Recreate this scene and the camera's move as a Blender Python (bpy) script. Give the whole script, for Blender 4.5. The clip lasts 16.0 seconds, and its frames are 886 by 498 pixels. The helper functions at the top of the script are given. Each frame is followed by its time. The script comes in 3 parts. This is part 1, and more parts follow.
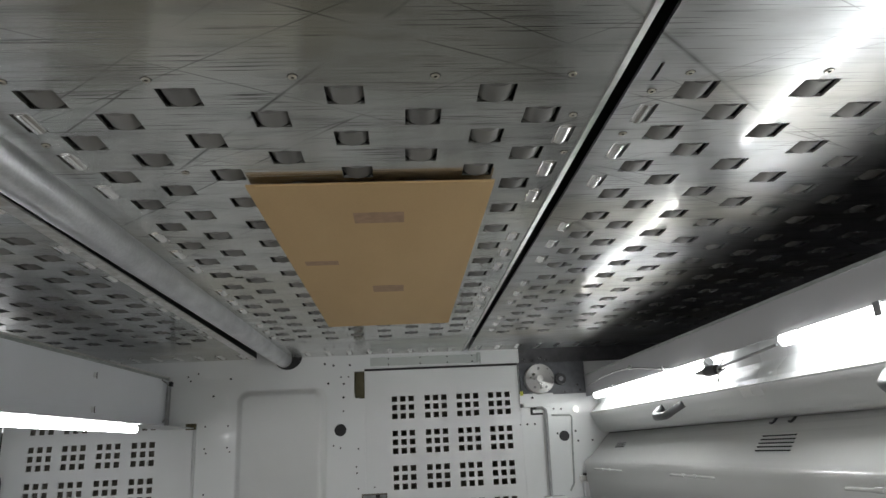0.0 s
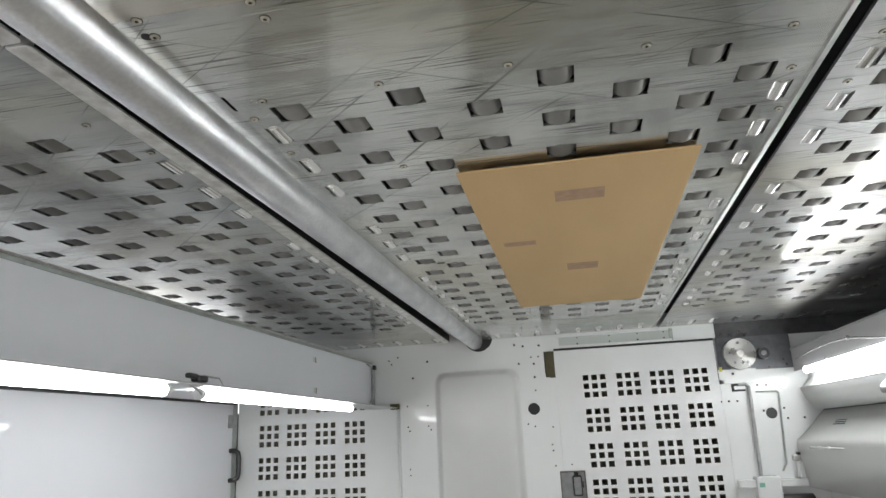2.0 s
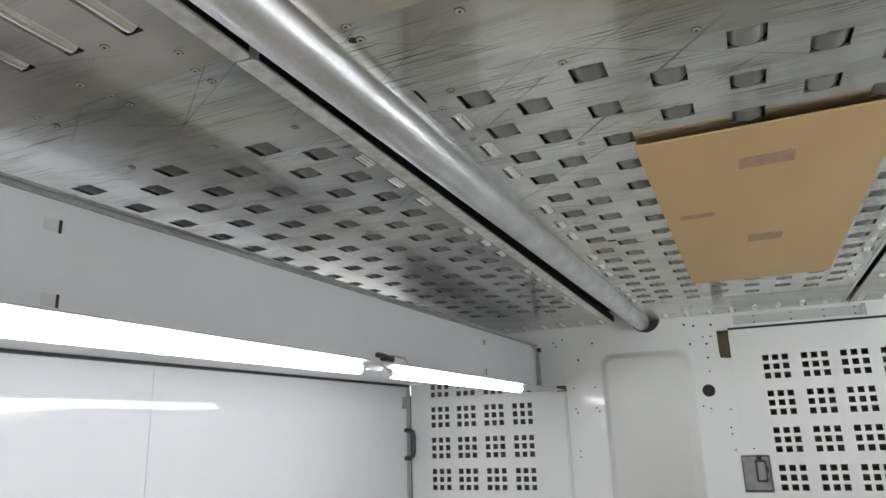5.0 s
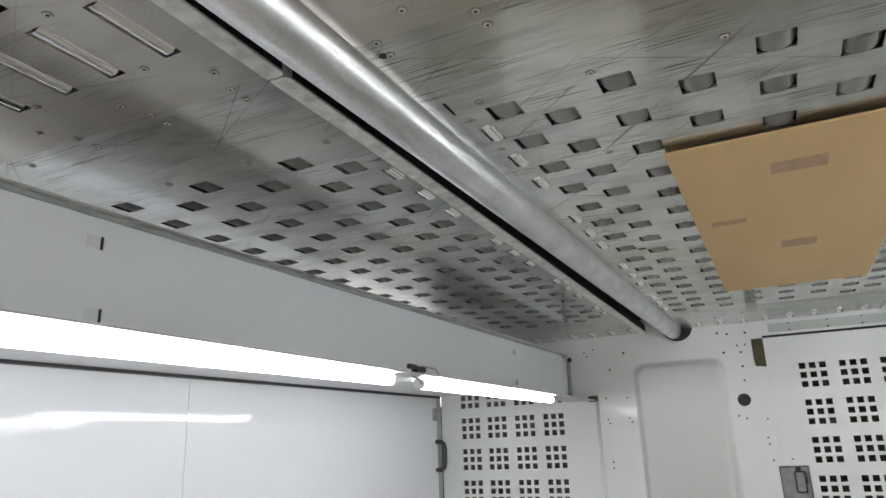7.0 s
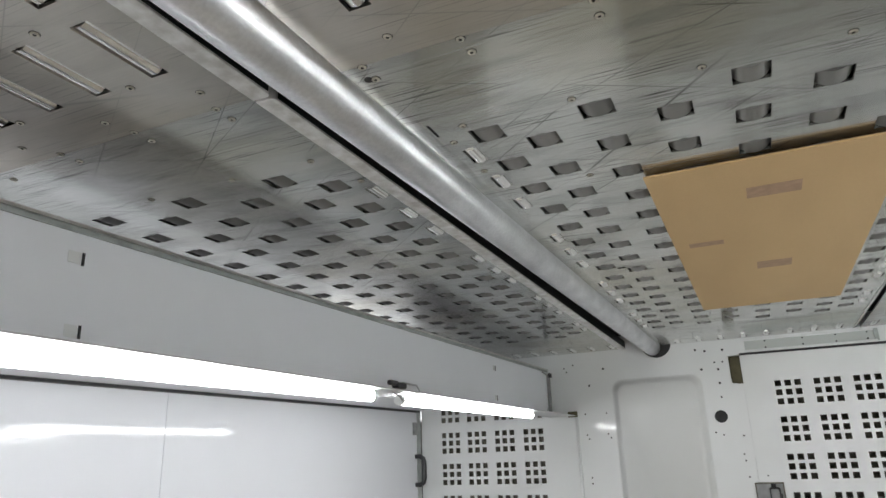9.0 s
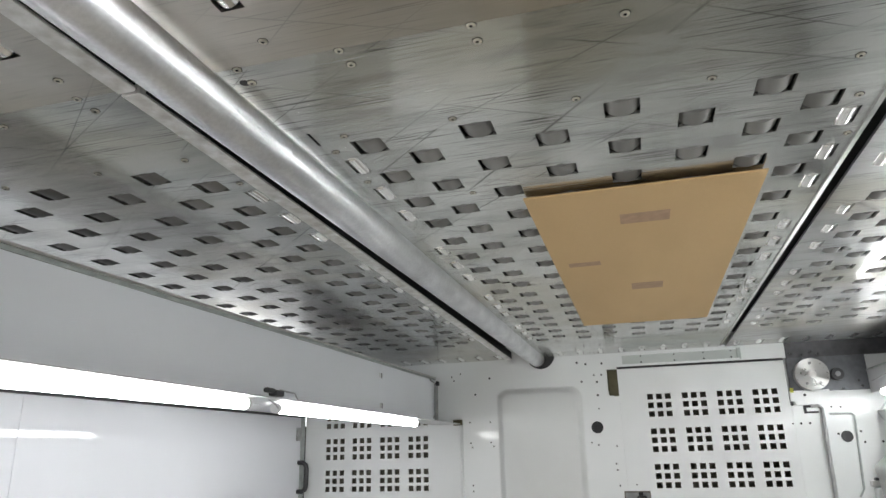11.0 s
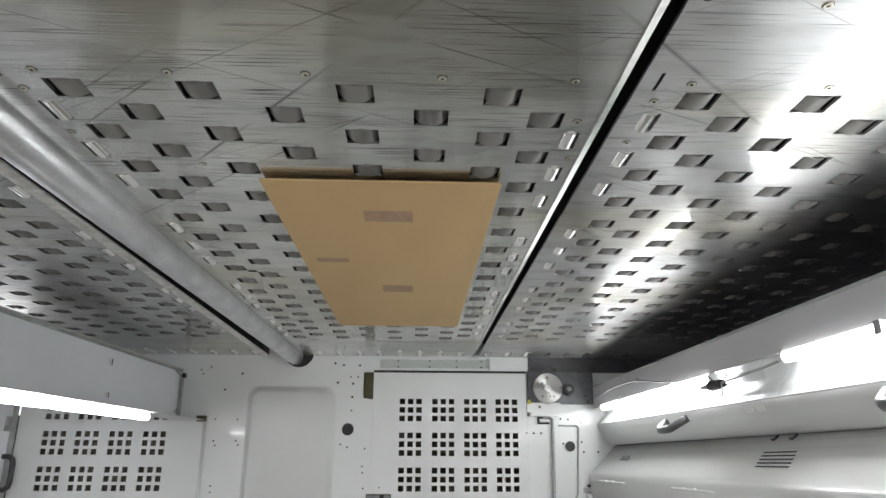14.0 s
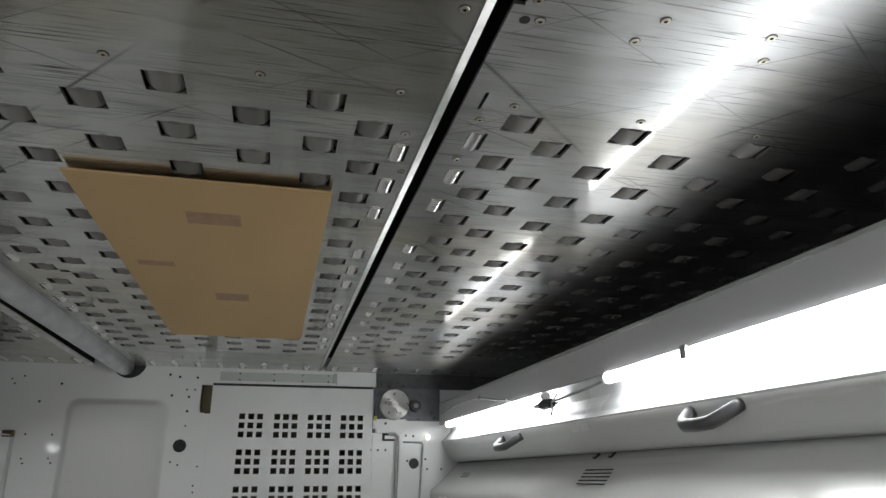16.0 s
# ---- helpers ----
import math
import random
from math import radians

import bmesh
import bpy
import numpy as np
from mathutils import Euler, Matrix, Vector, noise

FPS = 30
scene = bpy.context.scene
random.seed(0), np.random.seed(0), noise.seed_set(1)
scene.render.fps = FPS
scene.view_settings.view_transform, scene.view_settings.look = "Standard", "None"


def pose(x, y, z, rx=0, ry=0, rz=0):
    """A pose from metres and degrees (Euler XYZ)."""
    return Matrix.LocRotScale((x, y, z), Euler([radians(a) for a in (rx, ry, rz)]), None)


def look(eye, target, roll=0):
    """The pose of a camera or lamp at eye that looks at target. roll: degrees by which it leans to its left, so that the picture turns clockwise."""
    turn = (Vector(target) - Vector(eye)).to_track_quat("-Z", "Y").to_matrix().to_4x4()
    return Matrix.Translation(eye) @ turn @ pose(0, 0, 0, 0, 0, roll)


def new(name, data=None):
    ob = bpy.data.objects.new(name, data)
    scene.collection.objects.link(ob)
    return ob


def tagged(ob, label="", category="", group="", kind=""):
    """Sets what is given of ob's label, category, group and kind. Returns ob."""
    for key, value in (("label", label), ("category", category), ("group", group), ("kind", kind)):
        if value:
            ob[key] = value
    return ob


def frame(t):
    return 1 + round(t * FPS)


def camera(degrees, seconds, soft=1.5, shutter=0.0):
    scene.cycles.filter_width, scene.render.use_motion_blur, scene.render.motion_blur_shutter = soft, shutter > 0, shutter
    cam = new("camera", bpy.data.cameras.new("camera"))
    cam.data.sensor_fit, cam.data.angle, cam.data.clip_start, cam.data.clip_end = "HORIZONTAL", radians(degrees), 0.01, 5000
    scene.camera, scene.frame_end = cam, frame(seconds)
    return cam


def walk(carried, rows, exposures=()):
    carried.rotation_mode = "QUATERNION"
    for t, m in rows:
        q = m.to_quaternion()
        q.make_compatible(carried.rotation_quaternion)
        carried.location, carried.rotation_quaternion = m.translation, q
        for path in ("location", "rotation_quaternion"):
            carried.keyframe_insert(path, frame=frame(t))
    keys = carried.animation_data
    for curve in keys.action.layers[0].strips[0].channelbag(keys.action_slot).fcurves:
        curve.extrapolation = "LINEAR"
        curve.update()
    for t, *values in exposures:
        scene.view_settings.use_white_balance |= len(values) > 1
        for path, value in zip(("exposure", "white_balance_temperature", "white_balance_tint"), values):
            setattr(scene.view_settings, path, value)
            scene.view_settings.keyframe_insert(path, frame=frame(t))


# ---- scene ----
cam = camera(66.1, 16.0)
PATH = [
    (0, (0.121, 0.045, 1.573), (0.25, 1.958, 2.144), -2.8),
    (0.5, (0.108, 0.037, 1.567), (0.096, 1.959, 2.121), -1.6),
    (1, (0.088, 0.017, 1.553), (-0.033, 1.939, 2.096), -2.9),
    (1.5, (0.067, 0.01, 1.555), (-0.169, 1.921, 2.098), -2.5),
    (2, (0.052, 0.001, 1.551), (-0.302, 1.89, 2.102), -2.6),
    (2.5, (0.032, -0.004, 1.547), (-0.438, 1.865, 2.082), -2.1),
    (3, (0.018, -0.017, 1.544), (-0.551, 1.825, 2.077), -1.8),
    (3.5, (0.013, -0.025, 1.538), (-0.64, 1.794, 2.053), -1.9),
    (4, (0.005, -0.031, 1.534), (-0.698, 1.772, 2.04), -1.6),
    (4.5, (0.004, -0.039, 1.532), (-0.736, 1.746, 2.05), -1.7),
    (5, (0.003, -0.044, 1.53), (-0.763, 1.725, 2.061), -1.8),
    (7.5, (0.0, -0.057, 1.527), (-0.836, 1.666, 2.102), -2.0),
    (8, (-0.001, -0.061, 1.527), (-0.828, 1.664, 2.112), -2.0),
    (10.5, (0.035, -0.069, 1.553), (-0.575, 1.736, 2.163), -1.4),
    (11, (0.045, -0.052, 1.552), (-0.47, 1.786, 2.15), -1.3),
    (11.5, (0.059, -0.04, 1.55), (-0.358, 1.823, 2.145), -0.6),
    (12, (0.071, -0.02, 1.55), (-0.244, 1.864, 2.142), -0.7),
    (12.5, (0.088, -0.01, 1.547), (-0.141, 1.886, 2.14), 0.2),
    (13, (0.105, 0.002, 1.545), (-0.023, 1.908, 2.138), 0.6),
    (13.5, (0.127, 0.015, 1.548), (0.106, 1.924, 2.143), 0.6),
    (14, (0.144, 0.022, 1.55), (0.215, 1.93, 2.147), 0.2),
    (14.5, (0.161, 0.023, 1.555), (0.323, 1.913, 2.187), 0.0),
    (15, (0.176, 0.025, 1.56), (0.419, 1.897, 2.221), -0.1),
    (15.5, (0.191, 0.032, 1.557), (0.517, 1.891, 2.219), 0.4),
    (16, (0.215, 0.045, 1.557), (0.66, 1.888, 2.194), -0.2),
]
EXPOSURE = [(0.0, 0.36), (0.5, 0.78), (1.0, 1.08), (3.0, 1.27), (4.5, 1.2), (8.0, 1.17), (10.5, 1.28), (12.0, 1.36), (13.5, 1.32), (14.0, 1.06), (14.5, 0.77), (15.0, 0.46), (15.5, 0.38), (16.0, 0.2)]
walk(cam, [(t, look(eye, target, roll)) for t, eye, target, roll in PATH], EXPOSURE)

# ---- light ----
world = bpy.data.worlds.new("hall")
scene.world = world
world.use_nodes = True
wbg = world.node_tree.nodes["Background"]
wbg.inputs[0].default_value = (0.97, 0.98, 1.0, 1)
wbg.inputs[1].default_value = 0.9
TUBE_POWER = 12.5


# ---- materials ----
class Nodes:
    """A node material that is put together step by step."""

    def __init__(self, name, color=(0.8, 0.8, 0.8), rough=0.5, metal=0.0):
        self.mat = bpy.data.materials.new(name)
        self.mat.use_nodes = True
        self.tree = self.mat.node_tree
        self.bsdf = self.tree.nodes["Principled BSDF"]
        self.bsdf.inputs["Base Color"].default_value = (*color, 1)
        self.bsdf.inputs["Roughness"].default_value = rough
        self.bsdf.inputs["Metallic"].default_value = metal

    def node(self, kind, **values):
        n = self.tree.nodes.new(kind)
        for key, value in values.items():
            n.inputs[key.replace("_", " ")].default_value = value
        return n

    def link(self, a, b):
        self.tree.links.new(a, b)

    def place(self, scale=(1, 1, 1), turn=0.0):
        geo = self.tree.nodes.new("ShaderNodeNewGeometry")
        m = self.tree.nodes.new("ShaderNodeMapping")
        m.inputs["Scale"].default_value = scale
        m.inputs["Rotation"].default_value = (0, 0, radians(turn))
        self.link(geo.outputs["Position"], m.inputs["Vector"])
        return m.outputs[0]

    def noise(self, scale, stretch=(1, 1, 1), detail=4.0, turn=0.0, distort=0.0):
        n = self.node("ShaderNodeTexNoise", Scale=scale, Detail=detail, Distortion=distort)
        self.link(self.place(stretch, turn), n.inputs["Vector"])
        return n.outputs["Fac"]

    def scratches(self, scale, stretch, turn, width):
        """Straight fine lines, the edges of long drawn-out cells."""
        v = self.node("ShaderNodeTexVoronoi", Scale=scale)
        v.feature, v.voronoi_dimensions = "DISTANCE_TO_EDGE", "2D"
        v.inputs["Scale"].default_value = scale
        first = self.place((1, 1, 1), turn)
        m = self.tree.nodes.new("ShaderNodeMapping")
        m.inputs["Scale"].default_value = (stretch * 4, 4, 1)
        self.link(first, m.inputs["Vector"])
        self.link(m.outputs[0], v.inputs["Vector"])
        return self.ramp(v.outputs["Distance"], (0.0, 1.0), (width * 8, 0.0))

    def ramp(self, fac, *stops):
        r = self.tree.nodes.new("ShaderNodeValToRGB")
        while len(r.color_ramp.elements) < len(stops):
            r.color_ramp.elements.new(0.5)
        for e, (p, c) in zip(r.color_ramp.elements, stops):
            e.position = p
            e.color = (*c, 1) if isinstance(c, tuple) else (c, c, c, 1)
        self.link(fac, r.inputs[0])
        return r.outputs[0]

    def mix(self, kind, fac, a, b):
        m = self.tree.nodes.new("ShaderNodeMix")
        m.data_type, m.blend_type = "RGBA", kind
        for socket, v in ((m.inputs[0], fac), (m.inputs[6], a), (m.inputs[7], b)):
            if isinstance(v, bpy.types.NodeSocket):
                self.link(v, socket)
            else:
                socket.default_value = v if not isinstance(v, tuple) else (*v, 1)
        return m.outputs[2]

    def bump(self, fac, strength, distance):
        b = self.node("ShaderNodeBump", Strength=strength, Distance=distance)
        self.link(fac, b.inputs["Height"])
        self.link(b.outputs[0], self.bsdf.inputs["Normal"])

    def base(self, out):
        self.link(out, self.bsdf.inputs["Base Color"])

    def rough(self, out):
        self.link(out, self.bsdf.inputs["Roughness"])


def steel(name, tint=(0.745, 0.757, 0.738), lo=0.20, hi=0.29, marks=1.0, gloss=0.34, drawn=0.78):
    """Brushed stainless sheet with handling scratches across it."""
    n = Nodes(name, tint, 0.25, 1.0)
    grain = n.noise(9.0, (0.6, 42, 1), 5)
    cloud = n.noise(3.2, (1, 1, 1), 4)
    lines = n.ramp(n.noise(1.0, (7, 360, 1), 2, 2), (0.57, 0.0), (0.66, 1.0))
    lines2 = n.scratches(2.0, 0.07, 34, 0.0008)
    lines3 = n.scratches(1.6, 0.06, -28, 0.0008)
    where = n.ramp(n.noise(7.0, (1, 1.6, 1), 3), (0.38, 0.0), (0.58, 1.0))
    tone = n.ramp(cloud, (0.3, tuple(c * 0.78 for c in tint)), (0.7, tuple(min(1, c * 1.14) for c in tint)))
    tone = n.mix("MULTIPLY", 0.3, tone, n.ramp(grain, (0.3, 0.78), (0.7, 1.0)))
    smear = n.ramp(n.noise(5.0, (1.3, 5, 1), 5, 6, 0.6), (0.36, 0.62), (0.52, 1.0))
    tone = n.mix("MULTIPLY", 0.5 * marks, tone, smear)
    stain = n.ramp(n.noise(2.1, (1, 1.6, 1), 4, 20), (0.48, (1.0, 1.0, 1.0)), (0.68, (0.83, 0.78, 0.67)))
    tone = n.mix("MULTIPLY", 0.8, tone, stain)
    scr = n.mix("MULTIPLY", 1.0, n.mix("LIGHTEN", 1.0, lines, n.mix("LIGHTEN", 1.0, lines2, lines3)), where)
    scr = n.mix("MULTIPLY", 1.0, scr, (marks, marks, marks))
    n.base(n.mix("MIX", scr, tone, (0.15, 0.145, 0.14)))
    n.rough(n.ramp(n.mix("MIX", 0.5, grain, cloud), (0.3, lo), (0.7, hi)))
    n.bump(grain, 0.05, 0.0006)
    along = n.node("ShaderNodeCombineXYZ", Y=1.0)
    n.link(along.outputs[0], n.bsdf.inputs["Tangent"])
    n.bsdf.inputs["Anisotropic"].default_value = drawn
    sheen = n.node("ShaderNodeBsdfPrincipled", Roughness=0.09, Metallic=1.0)
    n.link(n.bsdf.inputs["Base Color"].links[0].from_socket, sheen.inputs["Base Color"])
    both = n.tree.nodes.new("ShaderNodeMixShader")
    both.inputs[0].default_value = gloss
    n.link(n.bsdf.outputs[0], both.inputs[1])
    n.link(sheen.outputs[0], both.inputs[2])
    n.link(both.outputs[0], n.tree.nodes["Material Output"].inputs["Surface"])
    return n.mat


def painted(name, tint, rough=0.28, dirt=0.10, coat=0.0, relief=0.05, coat_rough=0.08):
    n = Nodes(name, tint, rough)
    smudge = n.noise(1.7, (1, 1, 0.6), 3)
    peel = n.noise(420, (1, 1, 1), 2)
    n.base(n.mix("MULTIPLY", dirt, tint, n.ramp(smudge, (0.35, (0.72, 0.73, 0.74)), (0.62, (1.0, 1.0, 1.0)))))
    n.rough(n.ramp(n.noise(3.0, (1, 1, 1), 3), (0.25, rough * 0.9), (0.75, rough * 1.12)))
    n.bump(peel, relief, 0.0004)
    n.bsdf.inputs["Coat Weight"].default_value = coat
    n.bsdf.inputs["Coat Roughness"].default_value = coat_rough
    return n.mat


def plain(name, tint, rough=0.5, metal=0.0, vary=0.2, scale=30, relief=0.08):
    n = Nodes(name, tint, rough, metal)
    f = n.noise(scale, (1, 1, 1), 5)
    n.base(n.ramp(f, (0.3, tuple(c * (1 - vary) for c in tint)), (0.7, tuple(min(1, c * (1 + vary)) for c in tint))))
    n.bump(f, relief, 0.0008)
    return n.mat


def roller_grey():
    n = Nodes("roller_grey", (0.20, 0.20, 0.19), 0.5, 0.3)
    info = n.tree.nodes.new("ShaderNodeObjectInfo")
    n.base(n.ramp(info.outputs["Random"], (0.0, (0.17, 0.168, 0.16)), (1.0, (0.25, 0.245, 0.235))))
    n.bump(n.noise(60, (1, 20, 1), 3), 0.06, 0.0005)
    return n.mat


def cardboard():
    n = Nodes("cardboard", (0.50, 0.335, 0.155), 0.75)
    flute = n.noise(4.0, (1, 0.25, 1), 5)
    fibre = n.noise(220, (1, 3, 1), 4)
    n.base(n.mix("MULTIPLY", 0.35, n.ramp(flute, (0.3, (0.53, 0.36, 0.175)), (0.7, (0.62, 0.43, 0.215))), n.ramp(fibre, (0.3, 0.8), (0.7, 1.0))))
    n.bump(fibre, 0.1, 0.0005)
    return n.mat


def glow(name, tint, strength):
    n = Nodes(name, (0.9, 0.9, 0.9), 0.3)
    n.bsdf.inputs["Emission Color"].default_value = (*tint, 1)
    n.bsdf.inputs["Emission Strength"].default_value = strength
    return n.mat


def turned_steel():
    n = Nodes("turned_steel", (0.42, 0.42, 0.405), 0.32, 1.0)
    ring = n.tree.nodes.new("ShaderNodeTangent")
    ring.direction_type, ring.axis = "RADIAL", "Y"
    n.link(ring.outputs[0], n.bsdf.inputs["Tangent"])
    n.bsdf.inputs["Anisotropic"].default_value = 0.92
    n.bsdf.inputs["Anisotropic Rotation"].default_value = 0.25
    n.rough(n.ramp(n.noise(60, (1, 1, 1), 3), (0.3, 0.26), (0.7, 0.38)))
    return n.mat


def ground_tube():
    """Dull drawn tube with a mottled zinc bloom and turned rings."""
    n = Nodes("ground_tube", (0.66, 0.66, 0.665), 0.4, 1.0)
    bloom = n.noise(24, (1, 0.5, 1), 6)
    fleck = n.noise(170, (1, 1, 1), 3)
    tone = n.ramp(bloom, (0.3, (0.70, 0.71, 0.73)), (0.7, (0.90, 0.91, 0.935)))
    n.base(n.mix("MULTIPLY", 0.4, tone, n.ramp(fleck, (0.35, 0.75), (0.65, 1.0))))
    n.rough(n.ramp(bloom, (0.3, 0.42), (0.7, 0.34)))
    n.bump(fleck, 0.08, 0.0004)
    return n.mat


STEEL = steel("brushed_steel")
DULL = steel("dull_steel", (0.70, 0.665, 0.61), lo=0.27, hi=0.35, marks=0.35, gloss=0.18)
BRIGHT = steel("bright_steel", (0.66, 0.668, 0.672), lo=0.30, hi=0.42, marks=0.8, gloss=0.2, drawn=0.65)
TURNED = turned_steel()
EDGE = plain("milled_edge", (0.62, 0.61, 0.59), 0.3, 1.0, 0.15, 40)
WORN = plain("worn_edge", (0.88, 0.86, 0.82), 0.5, 0.7, 0.22, 45)
TUBE_STEEL = ground_tube()
CHROME = plain("chrome", (0.95, 0.94, 0.92), 0.14, 1.0, 0.05, 30, 0.0)
ROLLER = roller_grey()
SCREW = plain("zinc_screw", (0.62, 0.59, 0.50), 0.32, 1.0, 0.2, 200)
BLACK = plain("black_rubber", (0.012, 0.012, 0.013), 0.5)
# near-black that puts the shade of unlit depth into the colour
DARK = plain("shade_black", (0.02, 0.02, 0.021), 0.7)
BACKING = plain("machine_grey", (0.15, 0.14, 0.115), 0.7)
DARKPLATE = plain("dark_steel", (0.22, 0.22, 0.225), 0.35, 0.7)
OLIVE = plain("olive_brass", (0.10, 0.09, 0.05), 0.4, 0.6)
WHITE = painted("white_enamel", (0.76, 0.775, 0.775), 0.26, 0.25, 0.3)
WALLPAINT = painted("grey_white_paint", (0.77, 0.785, 0.78), 0.34, 0.3, 0.5)
DOORPAINT = painted("gloss_white_door", (0.79, 0.80, 0.84), 0.5, 0.12, 0.5, 0.02, 0.03)
SOFFIT = painted("soffit_paint", (0.77, 0.785, 0.82), 0.4, 0.15)
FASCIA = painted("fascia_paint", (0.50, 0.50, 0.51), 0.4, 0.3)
TRAYGREY = painted("tray_paint", (0.5, 0.51, 0.52), 0.35, 0.1)
COVER = painted("cover_paint", (0.86, 0.87, 0.85), 0.19, 0.08, 0.0, 0.0, 0.15)
COVER.node_tree.nodes["Principled BSDF"].inputs["IOR"].default_value = 1.75
TAPE = painted("clear_tape", (0.80, 0.81, 0.80), 0.2, 0.05)
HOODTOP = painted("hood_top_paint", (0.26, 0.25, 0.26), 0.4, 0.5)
HOOD = painted("hood_paint", (0.70, 0.71, 0.70), 0.34, 0.12)
CHANNEL = painted("channel_paint", (0.50, 0.53, 0.51), 0.4, 0.3)
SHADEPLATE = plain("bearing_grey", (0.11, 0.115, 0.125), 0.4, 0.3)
DARKTOP = plain("dark_top_steel", (0.085, 0.085, 0.09), 0.4, 0.5)
GRIP = plain("grip_plastic", (0.085, 0.085, 0.09), 0.3)
TRIM = plain("green_grey_trim", (0.36, 0.385, 0.37), 0.4, 0.2)
SIDEGREY = painted("side_wall_paint", (0.72, 0.73, 0.72), 0.5, 0.3)
LOWER = painted("lower_panel_paint", (0.38, 0.365, 0.33), 0.45, 0.5)
LOWWHITE = painted("streak_white_paint", (0.87, 0.88, 0.87), 0.3, 0.1, 0.5)
FLOORPAINT = painted("floor_paint", (0.45, 0.415, 0.36), 0.5, 0.4)
PLASTIC = plain("dark_plastic", (0.035, 0.035, 0.037), 0.35)
GREYBOX = plain("grey_plastic", (0.25, 0.255, 0.26), 0.45)
CABLE = plain("grey_cable", (0.33, 0.33, 0.33), 0.5)
CARD = cardboard()
INK = plain("faded_ink", (0.39, 0.26, 0.165), 0.8, 0.0, 0.12, 60)
LAMP = glow("fluorescent", (0.98, 1.0, 1.0), TUBE_POWER)


# ---- helpers for meshes ----
def mesh_of(name, verts, faces, smooth=False):
    me = bpy.data.meshes.new(name)
    me.from_pydata(verts, [], faces)
    if smooth:
        me.polygons.foreach_set("use_smooth", [True] * len(me.polygons))
    me.update()
    return me


def finish(bm, name, smooth=False):
    me = bpy.data.meshes.new(name)
    bmesh.ops.recalc_face_normals(bm, faces=bm.faces)
    for f in bm.faces:
        f.smooth = smooth
    bm.to_mesh(me)
    bm.free()
    return me


def part(name, data, material, parent=None, label="", smooth=False):
    """One mesh object under a thing or a part; data is a bmesh or a mesh."""
    me = finish(data, name, smooth) if isinstance(data, bmesh.types.BMesh) else data
    if not me.materials:
        me.materials.append(material)
    ob = new(name, me)
    ob.parent = parent
    return tagged(ob, label) if label else ob


def thing(name, label, category, group="", kind=""):
    return tagged(new(name), label, category, group, kind)


def box(bm, x0, x1, y0, y1, z0, z1, bevel=0.0, seg=2):
    m = Matrix.LocRotScale(((x0 + x1) / 2, (y0 + y1) / 2, (z0 + z1) / 2), None, (x1 - x0, y1 - y0, z1 - z0))
    made = bmesh.ops.create_cube(bm, size=1, matrix=m)["verts"]
    if bevel:
        edges = list({e for v in made for e in v.link_edges})
        bmesh.ops.bevel(bm, geom=edges, offset=bevel, segments=seg, affect="EDGES", profile=0.5)
    return bm


def solid(*size, bevel=0.0, seg=2):
    return box(bmesh.new(), *size, bevel=bevel, seg=seg)


def rod(bm, a, b, r, seg=16, r2=None):
    a, b = Vector(a), Vector(b)
    turn = (b - a).to_track_quat("Z", "Y").to_matrix().to_4x4()
    bmesh.ops.create_cone(bm, cap_ends=True, segments=seg, radius1=r, radius2=r if r2 is None else r2, depth=(b - a).length,
                          matrix=Matrix.Translation((a + b) / 2) @ turn)
    return bm


def pipe(bm, pts, r, seg=10):
    """A round bar swept along points."""
    pts = [Vector(p) for p in pts]
    rings = []
    for i, p in enumerate(pts):
        d = (pts[min(i + 1, len(pts) - 1)] - pts[max(i - 1, 0)]).normalized()
        u = d.orthogonal().normalized() if not rings else (rings[-1][1] - d * rings[-1][1].dot(d)).normalized()
        v = d.cross(u)
        rings.append(([bm.verts.new(p + r * (math.cos(k * math.tau / seg) * u + math.sin(k * math.tau / seg) * v)) for k in range(seg)], u))
    for (a, _), (b, _) in zip(rings, rings[1:]):
        for k in range(seg):
            bm.faces.new((a[k], a[(k + 1) % seg], b[(k + 1) % seg], b[k]))
    bm.faces.new(rings[0][0]), bm.faces.new(rings[-1][0])
    return bm


def extruded(profile, y0, y1, lift=0.0):
    """A profile of (x, z) drawn along y; lift raises its far end, as a whole or corner by corner."""
    lifts = lift if isinstance(lift, (list, tuple)) else [lift] * len(profile)
    bm = bmesh.new()
    a = [bm.verts.new((x, y0, z)) for x, z in profile]
    b = [bm.verts.new((x, y1, z + up)) for (x, z), up in zip(profile, lifts)]
    n = len(profile)
    for k in range(n):
        bm.faces.new((a[k], a[(k + 1) % n], b[(k + 1) % n], b[k]))
    bm.faces.new(a), bm.faces.new(b)
    return bm


def shell(line, thick):
    """An open line of (x, z) given a thickness, as a closed profile."""
    pts = [Vector(p) for p in line]
    back = []
    for i, p in enumerate(pts):
        d = (pts[min(i + 1, len(pts) - 1)] - pts[max(i - 1, 0)]).normalized()
        back.append(p + thick * Vector((-d.y, d.x)))
    return [tuple(p) for p in pts] + [tuple(p) for p in reversed(back)]


